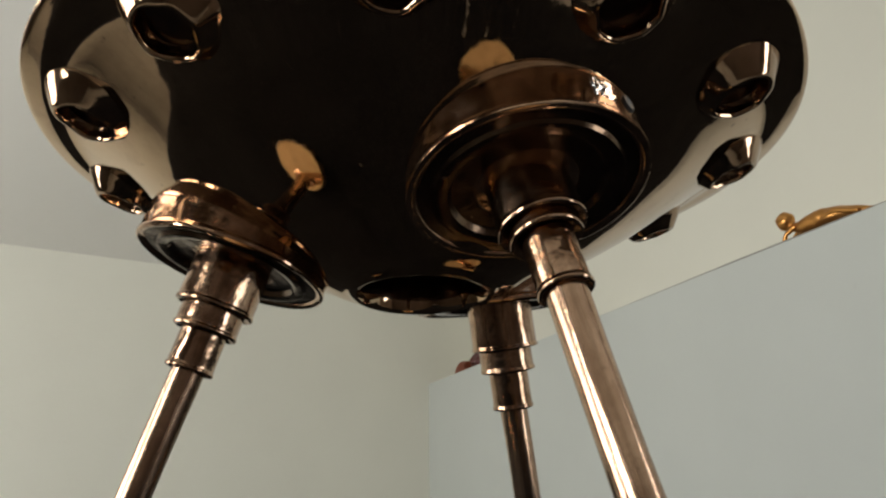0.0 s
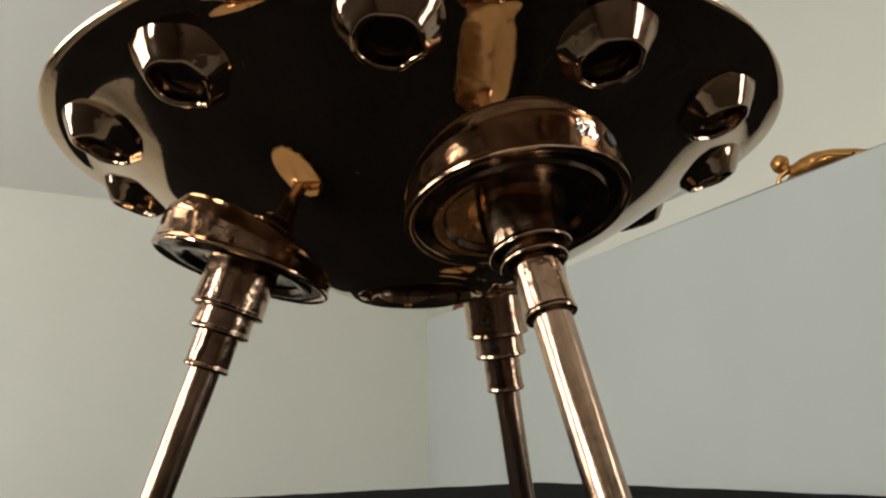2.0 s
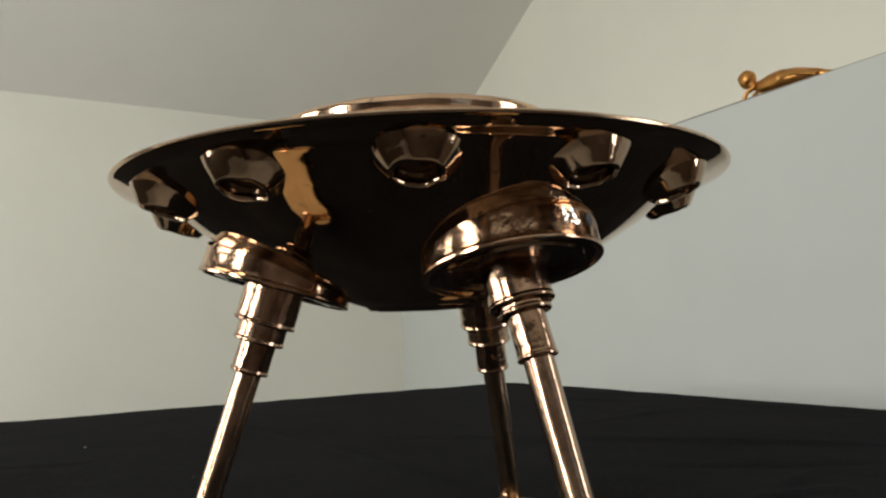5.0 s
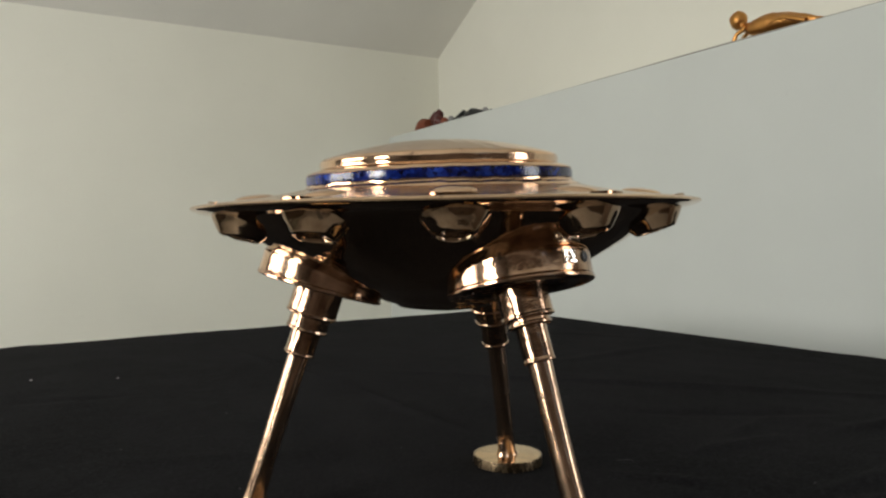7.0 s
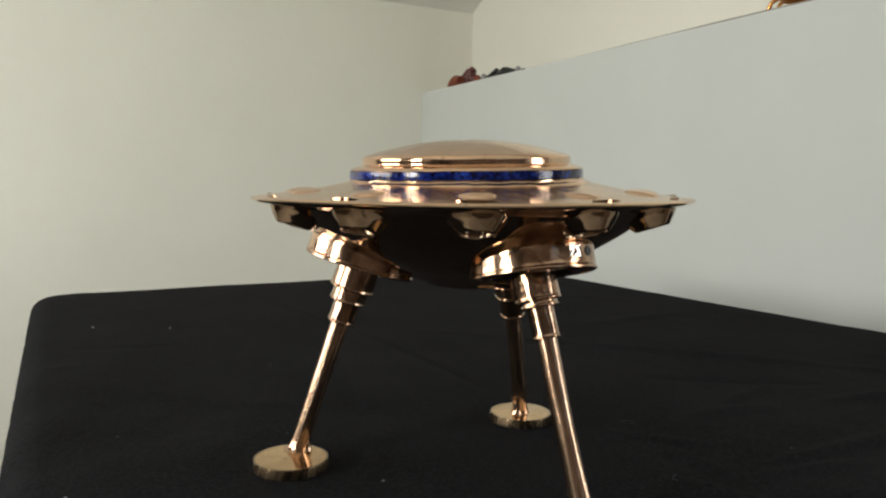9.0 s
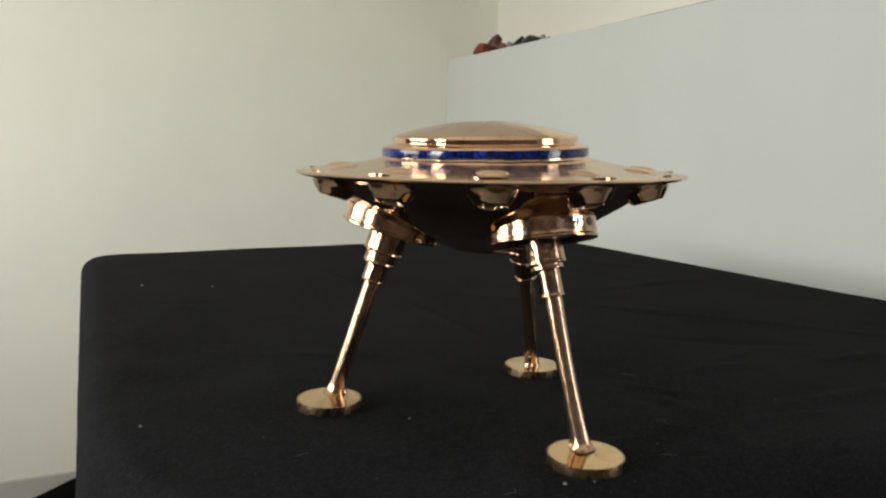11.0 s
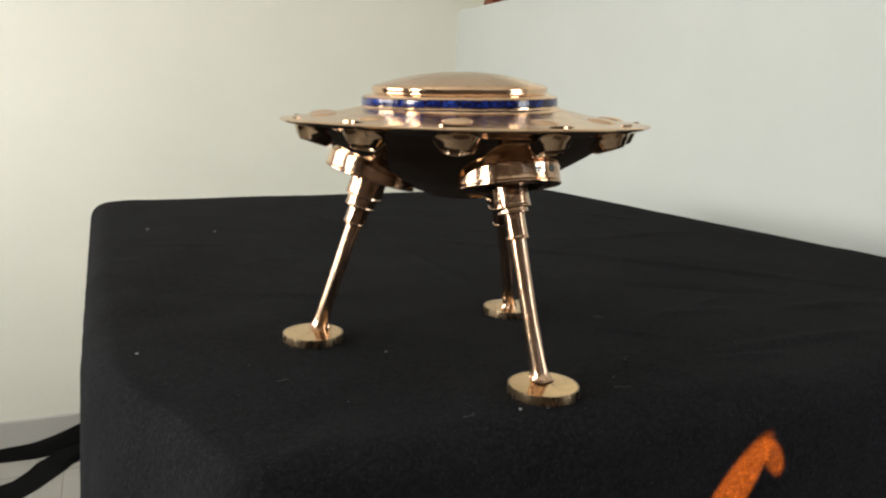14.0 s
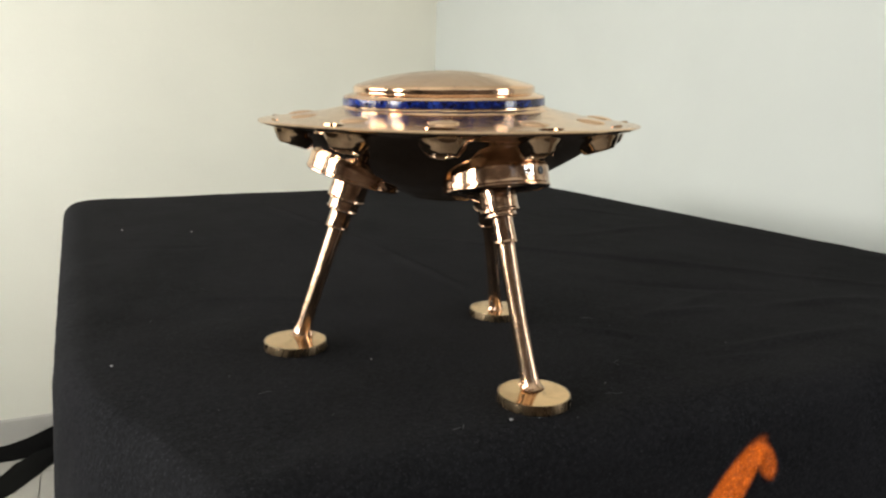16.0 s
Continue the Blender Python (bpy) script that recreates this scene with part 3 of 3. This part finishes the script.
def build_saucer():
    saucer = new("saucer_sculpture")
    saucer.location = (0, 0, TOP)
    tagged(saucer, "polished bronze flying saucer sculpture on three splayed legs", "sculpture")
    bpy.context.view_layer.update()
    inv = saucer.matrix_world.inverted()
    m = inv @ axis_matrix(SAUCER, RIM_UP)
    prof = [(0.0268, -0.0600), (0.0276, -0.0635), (0.0284, -0.0650), (0.0300, -0.0655), (0.0314, -0.0650), (0.0322, -0.0640)]
    prof += list(reversed(smooth_profile(HULL, 6))) + [(0.1612, 0.0)]
    hull = lathe(bmesh.new(), prof, 160, Matrix(), 0.0010, 1.0)
    for v in hull.verts:
        v.co += HULL_SLIDE * min(1.0, max(0.0, -v.co.z / 0.063))
    bmesh.ops.transform(hull, matrix=m, verts=hull.verts)
    cup = lathe(bmesh.new(), [(0.0, -0.0360), (0.0236, -0.0362), (0.0250, -0.0375), (0.0262, -0.0570), (0.0270, -0.0606), (0.0276, -0.0606), (0.0276, -0.0340), (0.0, -0.0335)], 64, Matrix.Translation(HULL_SLIDE), 0.0004, 6.0)
    bmesh.ops.transform(cup, matrix=m, verts=cup.verts)
    part("port_cup", cup, M_UNDER, saucer, "hollow in the middle of the underside, its shade painted in")
    part("hull", hull, M_HULL, saucer, "dark mirror-polished bronze underside bowl")
    prof = [(0.1612, 0.0), (0.1615, 0.0008), (0.1606, 0.0017), (0.1585, 0.0021)] + smooth_profile(DISC, 6) + [(0.0, 0.0139)]
    part("upper_disc", lathe(bmesh.new(), prof, 160, m, 0.0010, 1.0), M_TOP, saucer, "shallow sloping polished bronze top disc")
    d = inv @ axis_matrix(SAUCER + Vector((-0.0090, -0.0090, 0.0)), DOME_UP)
    ring = [(0.0925, 0.0060), (0.0918, 0.0098), (0.0902, 0.0120), (0.0880, 0.0130), (0.0862, 0.0137), (0.0856, 0.0144), (0.0856, 0.0152), (0.0848, 0.0158), (0.0, 0.0158)]
    part("base_ring", lathe(bmesh.new(), ring, 192, d, 0.0006, 2.0, 0.0007), M_DISC, saucer)
    band = [(0.0, 0.0150), (0.0842, 0.0154), (0.0850, 0.0160), (0.0852, 0.0182), (0.0850, 0.0208), (0.0842, 0.0214), (0.0, 0.0216)]
    part("inlay_band", lathe(bmesh.new(), band, 192, d, 0.0005, 3.0, 0.0003), M_BLUE, saucer, "narrow band of crushed blue stone inlay")
    dome = [(0.0, 0.0209), (0.0842, 0.0212), (0.0848, 0.0217), (0.0842, 0.0226), (0.0815, 0.0236), (0.0785, 0.0244), (0.0768, 0.0250), (0.0760, 0.0257), (0.0759, 0.0268), (0.0763, 0.0282), (0.0761, 0.0298), (0.0750, 0.0311)]
    dome += smooth_profile([(0.0730, 0.0320), (0.064, 0.0345), (0.052, 0.0374), (0.038, 0.0400), (0.024, 0.0417), (0.012, 0.0425), (0.0, 0.0428)], 5)
    part("dome", lathe(bmesh.new(), dome, 192, d, 0.0005, 4.0, 0.0003), M_DISC, saucer, "smooth low polished bronze dome")
    for i in range(BOSSES):
        rnd = random.Random(40 + i)
        a = radians(-118 + 360 * i / BOSSES + rnd.uniform(-1.2, 1.2))
        r = 0.1362
        p = Vector((r * math.cos(a), r * math.sin(a), hull_height(r))) + HULL_SLIDE * 0.1
        lean = radians(18)
        down = Vector((math.cos(a) * math.sin(lean), math.sin(a) * math.sin(lean), -math.cos(lean)))
        boss = smooth_profile([(0.0214, -0.0080), (0.0196, -0.0044), (0.0180, -0.0018), (0.0163, 0.0008), (0.0142, 0.0034), (0.0121, 0.0060), (0.0112, 0.0069), (0.0104, 0.0072)], 3) + [(0.0099, 0.0072), (0.0095, 0.0068), (0.0092, 0.0058), (0.0090, 0.0036)]
        mb = m @ axis_matrix(p, down)
        knob = part("boss", lathe(bmesh.new(), boss, 48, mb, 0.0012, i * 1.7), M_KNOB, saucer)
        hollow = [(0.0091, 0.0052), (0.0088, 0.0034), (0.0080, 0.0022), (0.0, 0.0019)]
        part("hollow", lathe(bmesh.new(), hollow, 32, mb, 0.0003, i * 1.7), M_UNDER, knob, "round hollow, its shade painted in")
        q = Vector((0.129 * math.cos(a), 0.129 * math.sin(a), 0.0054))
        stud = smooth_profile([(0.0122, -0.0010), (0.0114, 0.0004), (0.0096, 0.0014), (0.0066, 0.0021), (0.0030, 0.0025)], 3) + [(0.0, 0.0026)]
        part("stud", lathe(bmesh.new(), stud, 40, m @ axis_matrix(q, (0.10 * math.cos(a), 0.10 * math.sin(a), 1)), 0.0004, i * 2.3), M_DISC, saucer)
    leg_parts(saucer, (0.0305, -0.1220, TOP), (0.0195, -0.0705, TOP + 0.1570), PADS[0], 0.1155, 1, True, (0.04, 0.03, 0))
    leg_parts(saucer, (-0.1025, 0.0725, TOP), (-0.0586, 0.0485, TOP + 0.1546), PADS[1], 0.1095, 2, False, (0.09, 0.01, 0))
    leg_parts(saucer, (0.1150, 0.0810, TOP), (0.0775, 0.0497, TOP + 0.1536), PADS[2], 0.1035, 3, False)
    return saucer


build_saucer()


# ---- things on the ledge ----
def blob(bm, centre, size, m=Matrix(), bumpy=0.12, seed=0.0, sub=3):
    made = bmesh.ops.create_icosphere(bm, subdivisions=sub, radius=1.0)["verts"]
    for v in made:
        k = 1 + bumpy * noise.noise(v.co * 1.7 + Vector((seed, seed, 0)))
        v.co = m @ (Vector((v.co.x * size[0] * k, v.co.y * size[1] * k, v.co.z * size[2] * k)) + Vector(centre))
    return bm


def tube(bm, path, segs=20, squash=1.0):
    """A closed rounded body along points of (x, y, z, radius)."""
    pts = []
    for i in range(len(path) - 1):
        for k in range(4):
            t = k / 4
            t = t * t * (3 - 2 * t) * 0.5 + t * 0.5
            pts.append([a + (b - a) * t for a, b in zip(path[i], path[i + 1])])
    pts.append(list(path[-1]))
    rings = []
    for i, (x, y, z, r) in enumerate(pts):
        a, b = pts[max(0, i - 1)], pts[min(len(pts) - 1, i + 1)]
        t = Vector((b[0] - a[0], b[1] - a[1], b[2] - a[2])).normalized()
        u = t.cross(Vector((1, 0.02, 0.05))).normalized()
        w = t.cross(u)
        ring = []
        for k in range(segs):
            q = 2 * math.pi * k / segs
            n = 1 + 0.10 * noise.noise(Vector((x * 60 + math.cos(q), y * 60 + math.sin(q), z * 60)))
            ring.append(bm.verts.new(Vector((x, y, z)) + (u * math.cos(q) + w * math.sin(q) * squash) * r * n))
        rings.append(ring)
    for a, b in zip(rings, rings[1:]):
        for k in range(segs):
            bm.faces.new((a[k], a[(k + 1) % segs], b[(k + 1) % segs], b[k]))
    bm.faces.new(rings[0])
    bm.faces.new(rings[-1])
    bmesh.ops.recalc_face_normals(bm, faces=bm.faces)
    return bm


def build_figurine():
    z, x = LEDGE, 1.413
    bm = tube(bmesh.new(), [(x, 0.622, z + 0.0059, 0.0029), (x, 0.655, z + 0.0128, 0.0076), (x, 0.688, z + 0.0210, 0.0143), (x, 0.726, z + 0.0290, 0.0200), (x, 0.765, z + 0.0337, 0.0238), (x, 0.798, z + 0.0337, 0.0238),
                            (x, 0.826, z + 0.0326, 0.0181), (x, 0.843, z + 0.0383, 0.0124), (x, 0.852, z + 0.0442, 0.0095), (x, 0.858, z + 0.0511, 0.0114)])
    blob(bm, (0, 0, 0), (0.021, 0.0235, 0.0245), Matrix.Translation((x, 0.870, z + 0.0647)), 0.10, 2.0)
    for dx in (-0.014, 0.010):
        tube(bm, [(x + dx, 0.836, z + 0.0349, 0.0067), (x + dx * 1.3, 0.862, z + 0.0233, 0.0048), (x + dx * 1.3, 0.871, z + 0.0059, 0.0057)], 12)
        tube(bm, [(x + dx, 0.774, z + 0.0303, 0.0095), (x + dx * 1.2, 0.726, z + 0.0349, 0.0076), (x + dx * 1.2, 0.669, z + 0.0116, 0.0057)], 12)
    tagged(part("gold_figurine", bm, M_GOLD), "small glossy gold reclining figurine on the ledge", "figurine")


def ornament(name, paths, material, label, category):
    bm = bmesh.new()
    for path in paths:
        tube(bm, [(1.418 + px, y, LEDGE + z, r) for px, y, z, r in path], 14)
    tagged(part(name, bm, material), label, category)


def build_ledge_clutter():
    ornament("orange_ornament", [[(0, 2.690, 0.0095, 0.0076), (0, 2.651, 0.0210, 0.0229), (0, 2.613, 0.0286, 0.0286), (0, 2.566, 0.0248, 0.0229)]], M_ORANGE, "small rust orange ornament on the ledge", "ornament")
    ornament("red_ornament", [[(0.02, 2.547, 0.0114, 0.0095), (0.02, 2.528, 0.0381, 0.0324), (0.02, 2.504, 0.0667, 0.0229), (0.02, 2.504, 0.0839, 0.0057)],
                              [(0, 2.499, 0.0133, 0.0133), (0, 2.461, 0.0248, 0.0248), (0, 2.442, 0.0114, 0.0095)]], M_RED, "dark red lacquered ornament on the ledge", "ornament")
    ornament("brown_ornament", [[(0, 2.442, 0.0095, 0.0076), (0, 2.418, 0.0191, 0.0172), (0, 2.394, 0.0114, 0.0095)]], M_ORANGE, "small brown lump on the ledge", "ornament")
    ornament("white_ornament", [[(0, 2.375, 0.0076, 0.0057), (0, 2.361, 0.0172, 0.0162), (0, 2.346, 0.0114, 0.0076)]], M_LINT, "small white trinket on the ledge", "ornament")
    ornament("black_ornament", [[(0.01, 2.375, 0.0057, 0.0057), (0.01, 2.318, 0.0210, 0.0095), (0.01, 2.270, 0.0362, 0.0105), (0.01, 2.251, 0.0286, 0.0057)],
                                [(0.01, 2.318, 0.0172, 0.0095), (0.01, 2.289, 0.0114, 0.0114), (0.01, 2.251, 0.0076, 0.0076)]], M_BLACK, "thin black trinket lying on the ledge", "ornament")
    ornament("black_toy", [[(0, 2.242, 0.0095, 0.0086), (0, 2.223, 0.0172, 0.0152), (0, 2.184, 0.0210, 0.0191), (0, 2.137, 0.0152, 0.0124), (0, 2.108, 0.0114, 0.0095)]], M_BLACK, "low black toy on the ledge", "toy")
    ornament("white_ornament", [[(0, 2.103, 0.0095, 0.0057), (0, 2.087, 0.0152, 0.0143), (0, 2.072, 0.0095, 0.0057)]], M_LINT, "small white trinket beside a black toy", "ornament")
    ornament("black_ornament", [[(0, 2.065, 0.0057, 0.0048), (0, 2.046, 0.0086, 0.0076), (0, 2.027, 0.0057, 0.0038)]], M_BLACK, "tiny black trinket on the ledge", "ornament")


build_figurine()
build_ledge_clutter()


# ---- black straps on the floor ----
def even(points, steps=8, rounds=4):
    """Points along a line, evenly cut and rounded off."""
    pts = []
    for a, b in zip(points, points[1:]):
        pts += [Vector(a).lerp(Vector(b), k / steps) for k in range(steps)]
    pts.append(Vector(points[-1]))
    for _ in range(rounds):
        pts = [pts[0]] + [(pts[i - 1] + 2 * pts[i] + pts[i + 1]) / 4 for i in range(1, len(pts) - 1)] + [pts[-1]]
    return pts


def strap(upper, lower, thick, label):
    """A strap between its two edges, a little curled across."""
    bm = bmesh.new()
    prev = None
    for a, b in zip(even(upper), even(lower)):
        across = a - b
        up = Vector((0.3, -0.9, 0.6)).normalized()
        up = (up - across * (up.dot(across) / across.length_squared)).normalized()
        row = []
        for k in range(9):
            p = b.lerp(a, k / 8) + up * (0.006 * math.sin(math.pi * k / 8) + 0.003 * noise.noise(Vector((a.x * 12, k * 0.5, 3))))
            p.z = max(p.z, 0.001 + thick)
            row.append(p)
        ring = [bm.verts.new(p) for p in row] + [bm.verts.new(p - up * thick) for p in reversed(row)]
        if prev:
            for k in range(18):
                bm.faces.new((prev[k], prev[(k + 1) % 18], ring[(k + 1) % 18], ring[k]))
        else:
            bm.faces.new(ring)
        prev = ring
    bm.faces.new(prev)
    for v in bm.verts:
        v.co.z = max(v.co.z, 0.001)
    bmesh.ops.recalc_face_normals(bm, faces=bm.faces)
    tagged(part("strap", bm, M_STRAP), label, "strap")


strap([(-0.841, 2.391, 0.000), (-0.745, 2.515, 0.000), (-0.680, 2.542, 0.000), (-0.635, 2.607, 0.000), (-0.590, 2.704, 0.000), (-0.523, 2.700, 0.037), (-0.457, 2.700, 0.051), (-0.333, 2.700, 0.083)],
      [(-0.808, 2.166, 0.000), (-0.722, 2.304, 0.000), (-0.629, 2.407, 0.000), (-0.584, 2.453, 0.000), (-0.538, 2.521, 0.000), (-0.499, 2.575, 0.000), (-0.459, 2.643, 0.000), (-0.334, 2.660, 0.074)], 0.005, "wide black webbing strap lying on the tiled floor")
strap([(-0.898, 2.800, 0.026), (-0.774, 2.800, 0.034), (-0.690, 2.800, 0.038), (-0.614, 2.800, 0.046), (-0.537, 2.800, 0.067), (-0.457, 2.800, 0.099), (-0.329, 2.800, 0.146)],
      [(-0.886, 2.704, 0.000), (-0.770, 2.736, 0.000), (-0.686, 2.730, 0.000), (-0.602, 2.725, 0.000), (-0.538, 2.738, 0.000), (-0.461, 2.754, 0.000), (-0.337, 2.794, 0.000)], 0.004, "black webbing strap lifting off the tiled floor")


# ---- lint on the cloth ----
def lint(x, y, size, seed):
    bm = blob(bmesh.new(), (0, 0, 0), (size, size * 0.7, size * 0.4), pose(x, y, TOP + 0.0008 + size * 0.3, 0, 0, seed * 50), 0.5, seed, 1)
    tagged(part("lint", bm, M_FLUFF if size < 0.001 else M_LINT), "tiny pale lint speck on the black cloth", "lint", "lint on the cloth")


for i, (x, y, size) in enumerate([(-0.222, 0.695, 0.0028), (-0.121, 0.649, 0.0024), (-0.263, 0.064, 0.0016), (-0.058, 0.000, 0.0011), (-0.008, -0.153, 0.0020), (0.013, -0.158, 0.0010), (0.101, -0.122, 0.0009), (-0.178, 0.006, 0.0008), (0.279, -0.083, 0.0008), (-0.093, 0.130, 0.0008), (0.040, -0.168, 0.0007), (-0.197, -0.057, 0.0006), (-0.123, -0.096, 0.0007), (0.157, -0.142, 0.0006), (0.205, 0.002, 0.0006), (-0.223, 0.180, 0.0008), (0.057, 0.161, 0.0006), (-0.044, 0.374, 0.0009), (0.310, 0.244, 0.0008), (-0.157, 0.287, 0.0007)]):
    lint(x, y, size, i + 1)

# thin loose threads
def thread(x, y, turn, length, seed):
    bm = bmesh.new()
    path = []
    for i in range(7):
        f = i / 6
        bend = 0.25 * length * math.sin(math.pi * f * 1.3 + seed)
        c, d = math.cos(radians(turn)), math.sin(radians(turn))
        path.append((x + c * length * f - d * bend, y + d * length * f + c * bend, TOP + 0.0014, 0.00011))
    tube(bm, path, 6)
    tagged(part("thread", bm, M_FLUFF), "thin curled grey thread on the black cloth", "thread", "threads on the cloth")


for i, (x, y, turn, length) in enumerate([(0.139, -0.096, 70, 0.0149), (0.087, -0.144, 10, 0.0130), (-0.053, -0.153, 40, 0.0112), (0.201, 0.024, 120, 0.0130), (-0.155, -0.040, 160, 0.0093), (0.055, -0.116, 25, 0.0093)]):
    thread(x, y, turn, length, i)

# ---- floor tiles ----
tile_mesh = None
for i in range(12):
    for j in range(16):
        x, y = FLOOR_X0 + 0.15 + 0.3 * i, FLOOR_Y1 - 0.15 - 0.3 * j
        if x > FLOOR_X1:
            continue
        if tile_mesh is None:
            bm = box(bmesh.new(), -0.148, 0.148, -0.148, 0.148, -0.006, 0.0)
            tile_mesh = bpy.data.meshes.new("tile")
            bm.to_mesh(tile_mesh)
            bm.free()
            tile_mesh.materials.append(M_TILE)
        tile = new("tile", tile_mesh)
        tile.parent = floor
        tile.location = (x, y, 0.0)
